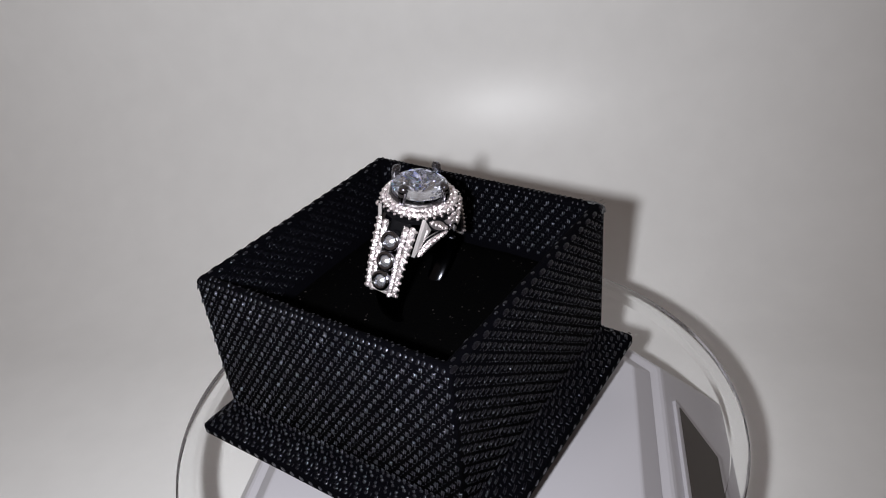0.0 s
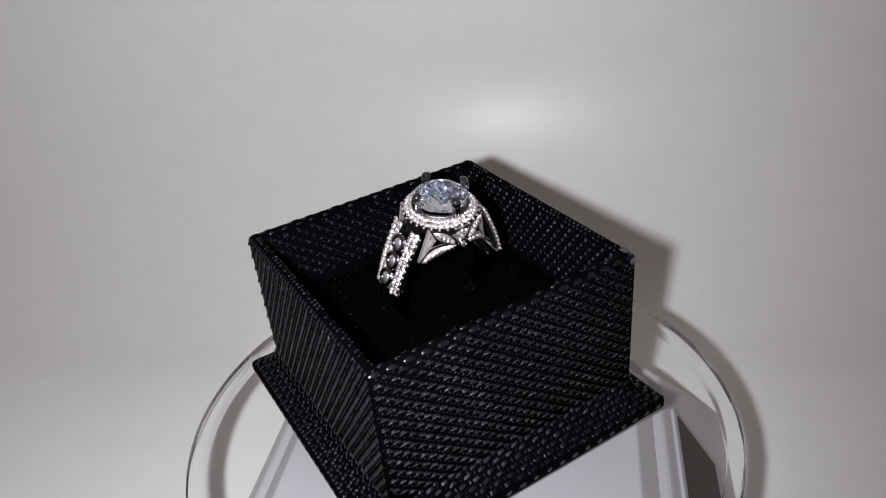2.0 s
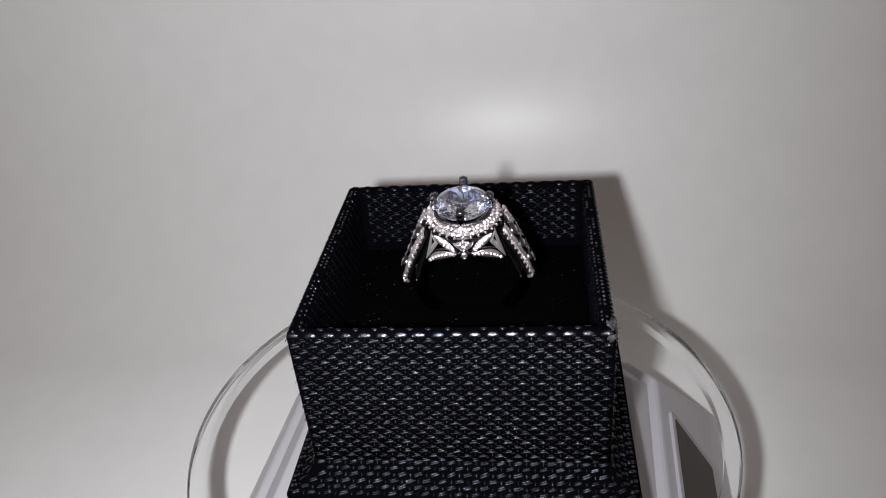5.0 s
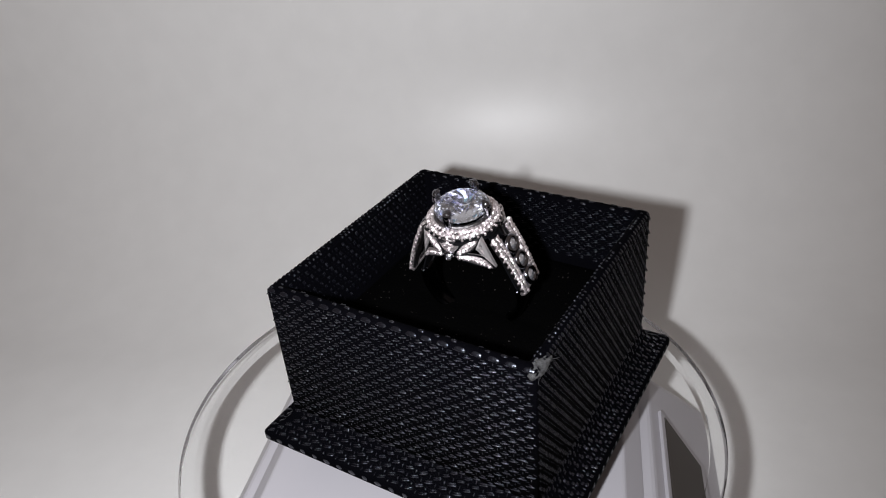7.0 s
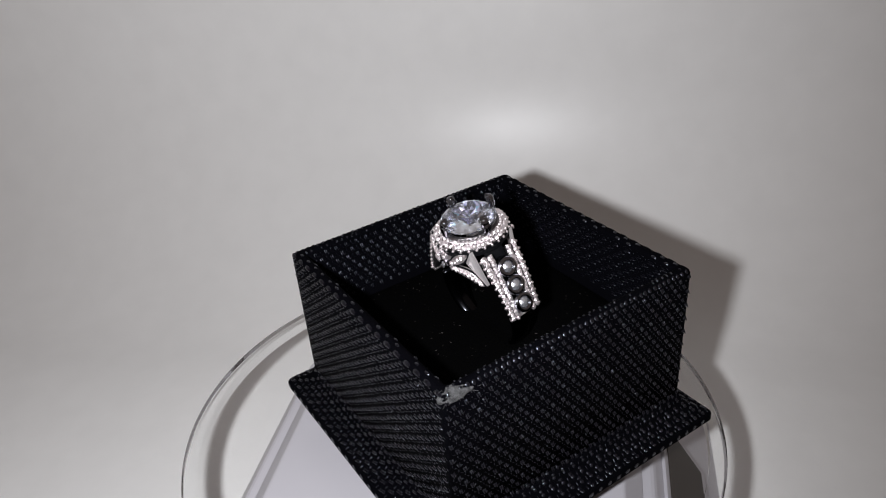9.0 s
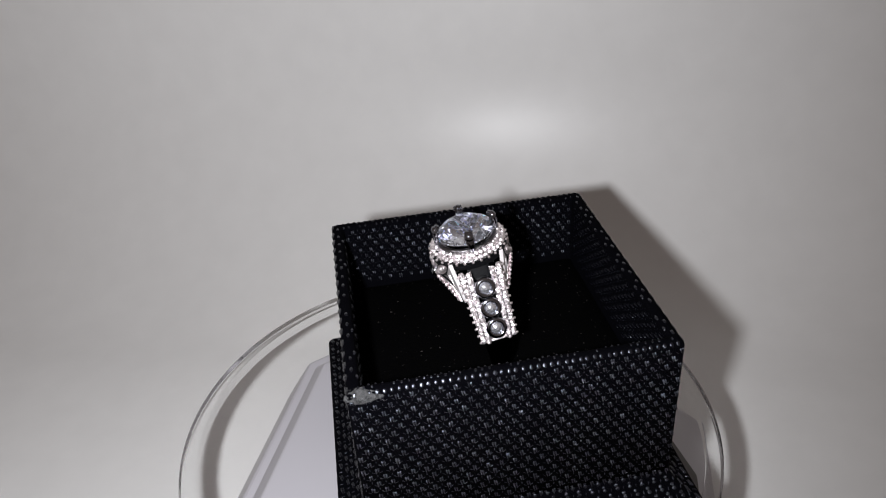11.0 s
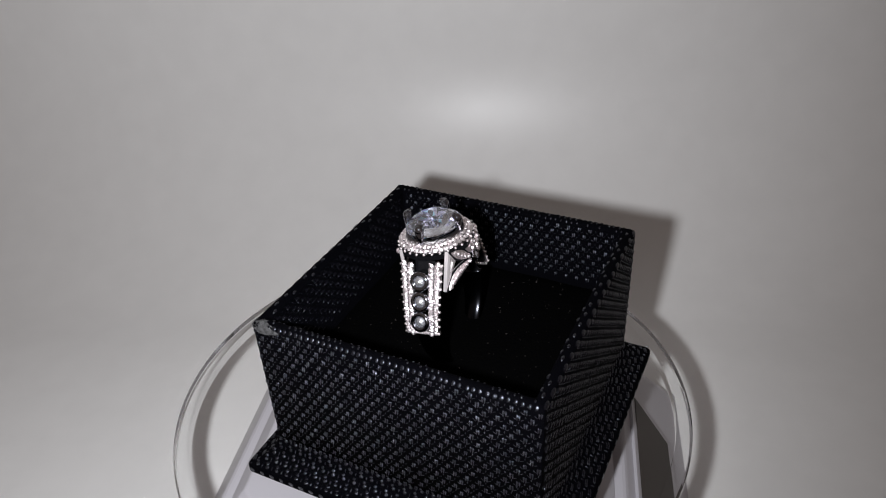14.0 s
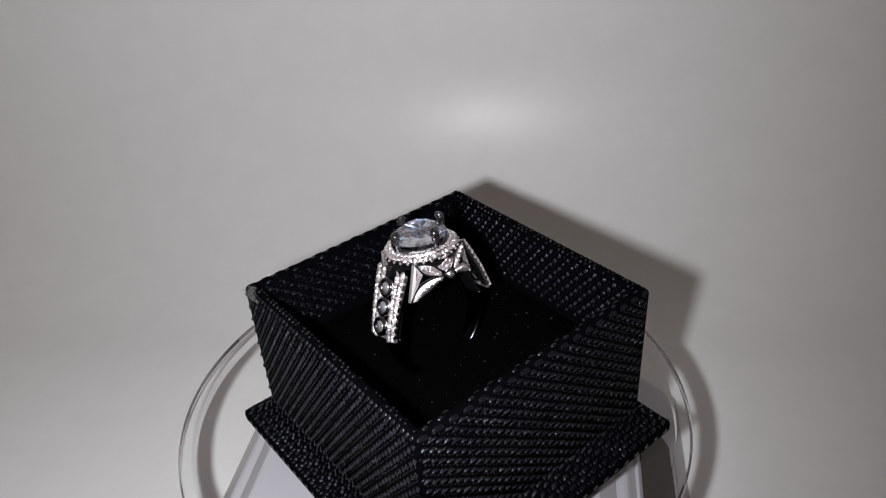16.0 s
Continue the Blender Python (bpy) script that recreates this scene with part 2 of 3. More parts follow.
FOOT = [(FLANGE_HALF - 0.0006, FLANGE_T), (FLANGE_HALF - 0.0018, FLANGE_T + 0.0003), (FLANGE_HALF - 0.0030, FLANGE_T + 0.0010), (FLANGE_HALF - 0.0041, FLANGE_T + 0.0021), (HALF + 0.0001, FLANGE_T + 0.0038)]
sections = [(HALF, 0.0005, FLANGE_T + 0.0026), (HALF, 0.0005, BOX_H - 0.0008)]
for i in range(1, 6):
    a = math.pi * i / 6
    sections.append((HALF - WALL_T / 2 + WALL_T / 2 * math.cos(a), 0.0005, BOX_H - 0.0008 + 0.0008 * math.sin(a)))
sections += [(HALF - WALL_T, 0.0006, BOX_H - 0.0008), (HALF - WALL_T, 0.0006, 0.0150)]
part("body", loft_bm(sections), FABRIC, ring_box, smooth=True)
part("flange", loft_bm([(FLANGE_HALF - 0.0006, 0.001, 0.0), (FLANGE_HALF, 0.0012, 0.0007), (FLANGE_HALF, 0.0012, FLANGE_T - 0.0006)] + [(h, 0.0006, z) for h, z in FOOT]), FABRIC, ring_box, "wide woven foot of the box", smooth=True)

# stitches: low domes in staggered rows, long one way of the cloth
LONG, ACROSS = 0.00280, 0.00212
DOME = []
for rr, hh in ((1.0, 0.0), (0.86, 0.55), (0.5, 0.9)):
    DOME.append([(rr * math.cos(2 * math.pi * k / 8), rr * math.sin(2 * math.pi * k / 8), hh) for k in range(8)])


class Weave:
    """Gathers stitches into one mesh."""

    def __init__(self):
        self.verts, self.faces = [], []

    def stitch(self, at, u, v, n, lu, lv, lift):
        k0 = len(self.verts)
        for ring in DOME:
            for a, b, h in ring:
                self.verts.append(at + u * (a * lu) + v * (b * lv) + n * (h * lift))
        self.verts.append(at + n * lift)
        for r in range(2):
            for k in range(8):
                a, b = k0 + 8 * r + k, k0 + 8 * r + (k + 1) % 8
                self.faces.append((a, b, b + 8, a + 8))
        for k in range(8):
            self.faces.append((k0 + 16 + k, k0 + 16 + (k + 1) % 8, k0 + 24))

    def panel(self, centre, u, v, half_u, half_v, along_u, keep=None, lift=0.00017):
        pu, pv = (LONG, ACROSS) if along_u else (ACROSS, LONG)
        n = u.cross(v)
        rows, cols = int(half_v / (pv / 2)), int(half_u / pu) + 1
        for r in range(-rows, rows + 1):
            for c in range(-cols, cols + 1):
                x, y = (c + 0.5 * (r % 2)) * pu, r * pv / 2
                if abs(x) > half_u or abs(y) > half_v or (keep and not keep(x, y)):
                    continue
                x, y = x + random.uniform(-1, 1) * 0.00004, y + random.uniform(-1, 1) * 0.00003
                t = random.uniform(-0.07, 0.07) + 0.14
                # each float dips under its neighbour at the top, so it leans up
                nn = (n + v * 0.60 + u * random.uniform(-0.07, 0.07) + v * random.uniform(-0.07, 0.07)).normalized()
                uu = u * math.cos(t) + v * math.sin(t)
                vv = nn.cross(uu).normalized()
                uu = vv.cross(nn)
                s = random.uniform(0.92, 1.08)
                lu, lv = (0.00068 * s, 0.00038 * s) if along_u else (0.00033 * s, 0.00072 * s)
                wide = vv if along_u else uu
                for e in (1, -1):
                    a, b = (lu * random.uniform(0.85, 1.1), lv * 0.52) if along_u else (lu * 0.54, lv * random.uniform(0.85, 1.1))
                    at = centre + u * x + v * y + wide * (e * (b if along_u else a) * 0.95) + (uu if along_u else vv) * random.uniform(-0.00010, 0.00010)
                    self.stitch(at, uu, vv, (nn + wide * e * 0.10).normalized(), a, b, lift * (0.85 if along_u else 0.66) * random.uniform(0.8, 1.2))
                # thin crossing threads that run round each float
                for e in (1, -1):
                    dx, dy = e * pu / 4, pv / 4
                    if abs(x + dx) < half_u and abs(y + dy) < half_v and not (keep and not keep(x + dx, y + dy)):
                        ang = math.atan2(-e * pv * 0.8, pu * 1.15) * 0.8 + random.uniform(-0.15, 0.15)
                        cu, cv = u * math.cos(ang) + v * math.sin(ang), v * math.cos(ang) - u * math.sin(ang)
                        self.stitch(centre + u * (x + dx) + v * (y + dy), cu, cv, (n + v * 0.3).normalized(), 0.00036, 0.00008, 0.00006)
                if abs(y + pv / 2) < half_v and random.random() < 0.8:
                    self.stitch(centre + u * x + v * (y + pv / 2), v, -u, n, 0.00026, 0.00010, 0.00012)

    def finish(self, name, label="", mat=None):
        me = bpy.data.meshes.new(name)
        me.from_pydata([tuple(v) for v in self.verts], [], self.faces)
        me.materials.append(mat or STITCH)
        for f in me.polygons:
            f.use_smooth = True
        ob = new(name, me)
        ob.parent = ring_box
        return tagged(ob, label, kind="stuff")


X, Y, Z = Vector((1, 0, 0)), Vector((0, 1, 0)), Vector((0, 0, 1))
for k in range(4):
    turn = Matrix.Rotation(k * math.pi / 2, 3, "Z")
    u, out = turn @ X, turn @ -Y
    mid_z = (FLANGE_T + 0.0036 + BOX_H - 0.0006) / 2
    w = Weave()
    w.panel(out * (HALF - 0.00002) + Z * mid_z, u, Z, HALF - 0.0005, (BOX_H - FLANGE_T - 0.0042) / 2, k % 2 == 0)
    w.finish("outer_weave")
    w = Weave()
    w.panel(out * (HALF - WALL_T + 0.00002) + Z * (PAD_Z + BOX_H - 0.0008) / 2, -u, Z, HALF - WALL_T - 0.0006, (BOX_H - PAD_Z) / 2 - 0.0004, k % 2 == 0, lift=0.00020)
    w.finish("inner_weave", mat=INNER_THREAD)
    w = Weave()
    step = LONG if k % 2 == 0 else ACROSS
    edge_step = step if k % 2 == 0 else step / 2
    n = int(2 * (HALF - 0.001) / edge_step)
    for i in range(n + 1):
        x = (i - n / 2) * edge_step
        for shift, d, z in ((0.0, 0.00016, BOX_H - 0.00036), (0.5, 0.0011, BOX_H - 0.00004), (0.0, 0.0018, BOX_H - 0.0003)):
            if abs(x + shift * edge_step) > HALF - 0.0006 or (d > 0.0005 and random.random() < 0.3):
                continue
            nn = (out * (1.30 - d / 0.0010) + Z + u * random.uniform(-0.12, 0.12)).normalized()
            w.stitch(out * (HALF - d) + u * (x + shift * edge_step + random.uniform(-1, 1) * 0.00012) + Z * (z + random.uniform(-1, 1) * 0.00006), u, nn.cross(u), nn, edge_step * random.uniform(0.26, 0.36) * (1.0 if d < 0.0005 else 0.62), 0.00040 if d < 0.0005 else 0.00028, 0.00009 if d < 0.0005 else 0.00016)
    w.finish("rim_weave", mat=RIM_THREAD)
    w = Weave()
    row_step = (ACROSS if k % 2 == 0 else LONG) / 2
    s, row = 0.0002, 0
    lengths = [math.hypot(q[0] - p[0], q[1] - p[1]) for p, q in zip(FOOT, FOOT[1:])]
    while s < sum(lengths):
        rest, seg = s, 0
        while rest > lengths[seg] and seg < len(lengths) - 1:
            rest, seg = rest - lengths[seg], seg + 1
        (h0, z0), (h1, z1) = FOOT[seg], FOOT[seg + 1]
        f = rest / lengths[seg]
        h, z = h0 + (h1 - h0) * f, z0 + (z1 - z0) * f
        nn = (out * (z1 - z0) + Z * (h0 - h1)).normalized()
        n = int((h - 0.0010) / step)
        for i in range(-n - 1, n + 1):
            x = (i + 0.5 * (row % 2)) * step
            if abs(x) < h - 0.0009:
                sc = random.uniform(0.92, 1.08)
                lu, lv = (0.00082 * sc, 0.00034 * sc) if k % 2 == 0 else (0.00040 * sc, 0.00070 * sc)
                slant = 0.30 + random.uniform(-0.08, 0.08)
                across = nn.cross(u)
                su, sv = u * math.cos(slant) + across * math.sin(slant), across * math.cos(slant) - u * math.sin(slant)
                tip = (nn + out * 0.28 + u * random.uniform(-0.08, 0.08)).normalized()
                w.stitch(out * (h - 0.00002) + u * (x + random.uniform(-1, 1) * 0.00005) + Z * z, su, sv, tip, lu, lv * 0.55, 0.00012)
                w.stitch(out * (h - 0.00002) + u * x + Z * z + sv * lv * 0.95 + su * random.uniform(-0.0001, 0.0001), su, sv, tip, lu * 0.9, lv * 0.45, 0.00011)
                w.stitch(out * (h - 0.00004) + u * (x + step / 2) + Z * z, across, -u, nn, 0.00040, 0.00012, 0.00012)
        s, row = s + row_step, row + 1
    half = FLANGE_HALF - 0.0014
    for i in range(int(2 * half / step) + 1):
        w.stitch(out * (FLANGE_HALF - 0.0001) + u * (-half + i * step) + Z * FLANGE_T * 0.55, u, Z, out, step * random.uniform(0.22, 0.32), 0.00060, 0.00018)
    w.finish("foot_weave")

# the rubbed corner: a frayed roll of grey fibres along the rim, with loose hairs
bm = bmesh.new()
bmesh.ops.create_icosphere(bm, subdivisions=5, radius=1, matrix=Matrix.Translation((HALF - 0.00075, -HALF + 0.0029, BOX_H - 0.00115)) @ Matrix.Diagonal((0.00112, 0.0033, 0.00135, 1)))
for v in bm.verts:
    k = (v.co.y + HALF) / 0.0062
    if k > 0.25:
        v.co.z = BOX_H - 0.0009 + (v.co.z - BOX_H + 0.0009) * (1.25 - k)
    v.co += v.normal * (noise.noise(Vector((v.co.x * 2600, v.co.y * 700, v.co.z * 2600))) * 0.00022 + noise.noise(v.co * 6000) * 0.00008)
rub = part("rubbed_corner", bm, SCUFF, ring_box, "worn grey fibres at a rubbed corner", smooth=True)
frayed = random.Random(7)
bm = bmesh.new()
for i in range(26):
    root = Vector((HALF + frayed.uniform(-0.0012, 0.0003), -HALF + frayed.uniform(0.0, 0.0062), BOX_H - frayed.uniform(0.0, 0.0016)))
    aim = Vector((frayed.uniform(0.0, 0.8), frayed.uniform(-1, 1.2), frayed.uniform(-0.3, 0.7))).normalized()
    bend = Vector((frayed.uniform(-1, 1), frayed.uniform(-1, 1), frayed.uniform(-1, 1))) * 0.0004
    length = frayed.uniform(0.0005, 0.0012)
    last = None
    for j in range(5):
        f = j / 4
        at = root + aim * length * f + bend * f * f
        ring_of = [bm.verts.new(at + Vector((0.00003 * math.cos(q), 0.00003 * math.sin(q) * 0.6, 0.00003 * math.sin(q)))) for q in (0, 2.1, 4.2)]
        if last:
            for q in range(3):
                bm.faces.new((last[q], last[(q + 1) % 3], ring_of[(q + 1) % 3], ring_of[q]))
        last = ring_of
tagged(part("loose_fibres", bm, SCUFF, rub), kind="stuff")

# the velvet insert with a slot for the ring
RING_X, RING_Y, RING_Z = 0.0014, -0.0004, 0.0267
bm = bmesh.new()
N, INNER = 72, HALF - WALL_T - 0.0002
grid = []
for j in range(N + 1):
    row = []
    for i in range(N + 1):
        x, y = INNER * (2 * i / N - 1), INNER * (2 * j / N - 1)
        edge = max(abs(x), abs(y)) / INNER
        z = PAD_Z - 0.0016 * edge ** 8 + 0.00025 * noise.noise(Vector((x, y, 0)) * 120)
        s = max(0.0, 1 - abs(y - RING_Y - 0.001) / 0.0026) * max(0.0, min(1.0, (0.0135 - abs(x - RING_X)) / 0.0015))
        z -= 0.0004 * s
        row.append(bm.verts.new((x, y, z)))
    grid.append(row)
for j in range(N):
    for i in range(N):
        bm.faces.new((grid[j][i], grid[j][i + 1], grid[j + 1][i + 1], grid[j + 1][i]))
part("velvet_insert", bm, VELVET, ring_box, "black velvet pad with a slot", smooth=True)
bm = bmesh.new()
for i in range(260):
    x, y = random.uniform(-1, 1) * INNER * 0.95, random.uniform(-1, 1) * INNER * 0.95
    if abs(y - RING_Y) < 0.004 and abs(x - RING_X) < 0.014:
        continue
    s = random.choice((0.00003, 0.00004, 0.00005, 0.00008))
    bmesh.ops.create_icosphere(bm, subdivisions=1, radius=s, matrix=Matrix.Translation((x, y, PAD_Z - 0.0016 * (max(abs(x), abs(y)) / INNER) ** 8 + 0.00012)) @ Matrix.Rotation(random.uniform(0, 6), 4, "Z") @ Matrix.Diagonal((random.uniform(1, 3), 1, 0.7, 1)))
tagged(part("lint", bm, LINT, ring_box), kind="stuff")

# ---- the ring: its own space has the finger hole's axis along y and the stone above ----
RING_TILT, RING_YAW = 9.0, 2.5
ring = tagged(empty("ring"), "silver halo ring with a large round clear stone and pave shoulders", "ring")


def tube_bm(points, ups, w, h, bevel=0.0):
    """A bar of the width w and height h along points, with an up vector at each."""
    bm = bmesh.new()
    loops = []
    for i, (pt, up) in enumerate(zip(points, ups)):
        a, b = points[max(i - 1, 0)], points[min(i + 1, len(points) - 1)]
        along = (b - a).normalized()
        side = along.cross(up).normalized()
        ww = w[i] if isinstance(w, list) else w
        loops.append([bm.verts.new(pt + side * (ww / 2 * sx) + up * (h / 2 * sz)) for sx, sz in ((-1, -0.7), (-0.75, -1), (0.75, -1), (1, -0.7), (1, 0.6), (0.7, 1), (-0.7, 1), (-1, 0.6))])
    for a, b in zip(loops, loops[1:]):
        for k in range(8):
            bm.faces.new((a[k], a[(k + 1) % 8], b[(k + 1) % 8], b[k]))
    bm.faces.new(loops[0][::-1])
    bm.faces.new(loops[-1])
    bmesh.ops.recalc_face_normals(bm, faces=bm.faces[:])
    return bm


def brilliant_bm(radius, n=8, table=0.56, crown=0.30, pavilion=0.86, girdle=0.04):
    """A round brilliant: girdle about z = 0, table above."""
    bm = bmesh.new()
    def loop(r, z, count, off):
        return [bm.verts.new((radius * r * math.cos(2 * math.pi * (i + off) / count), radius * r * math.sin(2 * math.pi * (i + off) / count), radius * z)) for i in range(count)]
    tab = loop(table, crown, n, 0.0)
    mid = loop(0.80, crown * 0.55, n, 0.5)
    gt, gb = loop(1.0, girdle, 2 * n, 0.0), loop(1.0, -girdle, 2 * n, 0.0)
    pav = loop(0.30, -pavilion * 0.72, n, 0.5)
    tip = bm.verts.new((0, 0, -radius * pavilion))
    bm.faces.new(tab)
    for i in range(n):
        j = (i + 1) % n
        bm.faces.new((tab[i], mid[i], tab[j]))
        bm.faces.new((mid[i - 1], gt[2 * i], mid[i], tab[i]))
        bm.faces.new((mid[i], gt[2 * i], gt[2 * i + 1]))
        bm.faces.new((mid[i], gt[2 * i + 1], gt[(2 * i + 2) % (2 * n)]))
        bm.faces.new((pav[i], gb[2 * i + 1], gb[2 * i]))
        bm.faces.new((pav[i], gb[(2 * i + 2) % (2 * n)], gb[2 * i + 1]))
        bm.faces.new((pav[i - 1], pav[i], gb[2 * i]))
        bm.faces.new((tip, pav[i], pav[i - 1]))
    for i in range(2 * n):
        j = (i + 1) % (2 * n)
        bm.faces.new((gt[i], gb[i], gb[j], gt[j]))
    bmesh.ops.recalc_face_normals(bm, faces=bm.faces[:])
    return bm


def frame_at(at, up, along):
    """A pose at a point with z along up and x near along."""
    z = up.normalized()
    y = z.cross(along).normalized()
    x = y.cross(z)
    m = Matrix((x, y, z)).transposed().to_4x4()
    m.translation = at
    return m


cut = random.Random(31)
PAVE_MES = []
for k in range(7):
    bm = brilliant_bm(0.00072, 5 + k % 3, 0.42, 0.55, 0.4)
    for v in bm.verts:
        if v.co.z > 0.00005:
            v.co += Vector((cut.uniform(-1, 1), cut.uniform(-1, 1), cut.uniform(-1, 1))) * 0.00011
    bmesh.ops.triangulate(bm, faces=bm.faces[:])
    PAVE_MES.append(mesh_of("pave_stone", bm, PAVE))
bmb = bmesh.new()
bmesh.ops.create_icosphere(bmb, subdivisions=1, radius=0.00017)
BEAD_ME = mesh_of("bead", bmb, BRIGHT)
BEZEL_ME = mesh_of("bezel", lathe_bm([(0.00080, 0.0), (0.00080, 0.00085), (0.00105, 0.00108), (0.00138, 0.00100), (0.00152, 0.0008), (0.00155, -0.0006), (0.0010, -0.0006)], 32), SILVER, True)
# bright cone added under each bezel stone as a reflector to lighten it
CUP_ME = mesh_of("bezel_reflector", lathe_bm([(0.0001, -0.0004), (0.00095, 0.0002), (0.00095, -0.0005), (0.0001, -0.00055)], 12), BRIGHT)
BEZEL_STONE_ME = mesh_of("bezel_stone", brilliant_bm(0.00084, 7, 0.30, 0.50, 0.45), BEZEL_GEM)


def piece(name, me, m, parent, scale=1.0):
    ob = new(name, me)
    ob.parent = parent
    ob.matrix_basis = m @ Matrix.Diagonal((scale, scale, scale, 1))
    return ob


# the plain band, open under the head, rounded on both faces and narrowing downwards
bm = bmesh.new()
loops = []
for i in range(61):
    a = radians(-192 + 204 * i / 60)
    d = Vector((math.cos(a), 0, math.sin(a)))
    half = 0.0012 + 0.0011 * abs(i - 30) / 30
    loops.append([bm.verts.new(d * (0.0094 + 0.00075 * math.sin(q * math.pi / 8)) + Y * half * math.cos(q * math.pi / 8)) for q in range(16)])
for p, q in zip(loops, loops[1:]):
    for k in range(16):
        bm.faces.new((p[k], p[(k + 1) % 16], q[(k + 1) % 16], q[k]))
bm.faces.new(loops[0][::-1])
bm.faces.new(loops[-1])
bmesh.ops.recalc_face_normals(bm, faces=bm.faces[:])
part("band", bm, BAND, ring, "plain polished lower band, dark reflections put into its colour", smooth=True)

# pave shoulders: on either side two rails, three set stones between them
for s in (1, -1):
    for e in (-1, 1):
        curve = []
        for i in range(9):
            k = i / 8
            x = 0.0109 - 0.0044 * k + 0.0003 * math.sin(math.pi * k)
            curve.append(Vector((s * x, e * (0.0021 + 0.0004 * k), 0.0026 + 0.0103 * k)))
        normals = []
        for i in range(9):
            along = (curve[min(i + 1, 8)] - curve[max(i - 1, 0)]).normalized()
            n = along.cross(Vector((0, 1, 0))).normalized()
            normals.append(n if n.x * s > 0 else -n)
        rail = part("shoulder_rail", tube_bm(curve, normals, [0.0015 + 0.0006 * i / 8 for i in range(9)], 0.0010), SHADED_SILVER, ring)
        side = Vector((0, e, 0))
        for i in range(19):
            k = i / 18 * 8
            a, f = min(int(k), 7), k - min(int(k), 7)
            at, n = curve[a].lerp(curve[a + 1], f), normals[a].lerp(normals[a + 1], f)
            along = (curve[a + 1] - curve[a]).normalized()
            half = (0.0015 + 0.0006 * i / 18) / 2
            for w in (0.55, -0.55):
                tip = (n + Vector((random.uniform(-0.4, 0.4), random.uniform(-0.4, 0.4), random.uniform(-0.4, 0.4)))).normalized()
                piece("pave_stone", cut.choice(PAVE_MES), frame_at(at + n * 0.00048 + side * (w * half) + along * (0.00015 * (1 if w > 0 else -1)), tip, along) @ Matrix.Rotation(random.uniform(0, 1), 4, "Z"), rail, 0.60 + 0.12 * i / 18)
            if i % 2 == 0:
                # claws along the outer edge
                piece("bead", BEAD_ME, Matrix.Translation(at + n * 0.0003 + side * (half + 0.0001)) @ Matrix.Diagonal((1, 1.35, 0.9, 1)), rail, 1.6)
                piece("bead", BEAD_ME, Matrix.Translation(at + along * 0.0003 + n * 0.00055 - side * (half - 0.0001)), rail, 0.75)
    for x, z in ((0.0074, 0.0104), (0.0087, 0.0073), (0.0101, 0.0043)):
        n = Vector((s * 0.92, 0, 0.39)).normalized()
        bez = piece("bezel", BEZEL_ME, frame_at(Vector((s * x, 0, z)) + n * 0.0004, n, Vector((0, 1, 0))), ring, 1.12)
        piece("bezel_stone", BEZEL_STONE_ME, Matrix.Translation((0, 0, 0.00076)), bez)
        piece("bezel_reflector", CUP_ME, Matrix.Identity(4), bez)
    end = [Vector((s * 0.0108, y, 0.0025)) for y in (-0.0029, 0, 0.0029)]
    part("shoulder_end", tube_bm(end, [Vector((s * 0.94, 0, 0.34))] * 3, 0.0006, 0.0008), BRIGHT, ring)
    back = [Vector((s * (0.0094 - 0.0042 * k), 0, 0.0016 + 0.0112 * k)) for k in (0, 0.5, 1)]
    part("shoulder_back", tube_bm(back, [Vector((s * 0.93, 0, 0.36))] * 3, 0.0036, 0.0004), GAP_BLACK, ring, "black plate standing in for shade behind the set stones")

# the halo and its stones
HALO_Z = 0.0147
halo = part("halo", lathe_bm([(0.0043, 0.0002), (0.0046, 0.0006), (0.0060, 0.0004), (0.0063, 0.0001), (0.0062, -0.0002), (0.0058, -0.0003), (0.0044, -0.0003)], 72, (0, 0, HALO_Z)), SHADED_SILVER, ring, "round halo set with small stones", smooth=True)
# black ring painting the shaded gap below the halo
part("halo_gap_shade", lathe_bm([(0.0040, -0.00032), (0.0064, -0.0004), (0.0062, -0.0013), (0.0042, -0.0015)], 64, (0, 0, HALO_Z)), GAP_BLACK, ring, "black ring standing in for the shaded gap under the halo")
part("inner_collar", lathe_bm([(0.0040, 0.0005), (0.0046, 0.0004), (0.0047, 0.0010), (0.0043, 0.0014), (0.0040, 0.0012)], 64, (0, 0, HALO_Z)), BRIGHT, ring)
for i in range(44):
    a = 2 * math.pi * i / 44
    for r, z, lean, size, off in ((0.0059, 0.00042, 0.42, 0.68, 0.0), (0.0052, 0.00085, 0.50, 0.62, 0.07)):
        d = Vector((math.cos(a + off), math.sin(a + off), 0))
        n = (Z * 0.9 + d * lean + Vector((random.uniform(-0.4, 0.4), random.uniform(-0.4, 0.4), 0))).normalized()
        piece("pave_stone", cut.choice(PAVE_MES), frame_at(d * r + Z * (HALO_Z + z), n, Vector((-d.y, d.x, 0))), halo, size)
for i in range(30):
    a = 2 * math.pi * (i + 0.5) / 30
    d = Vector((math.cos(a), math.sin(a), 0))
    piece("bead", BEAD_ME, Matrix.Translation(d * 0.0064 + Z * (HALO_Z - 0.00005)), halo, 1.55)
    piece("bead", BEAD_ME, Matrix.Translation(d * 0.0047 + Z * (HALO_Z + 0.0011)), halo, 0.8)

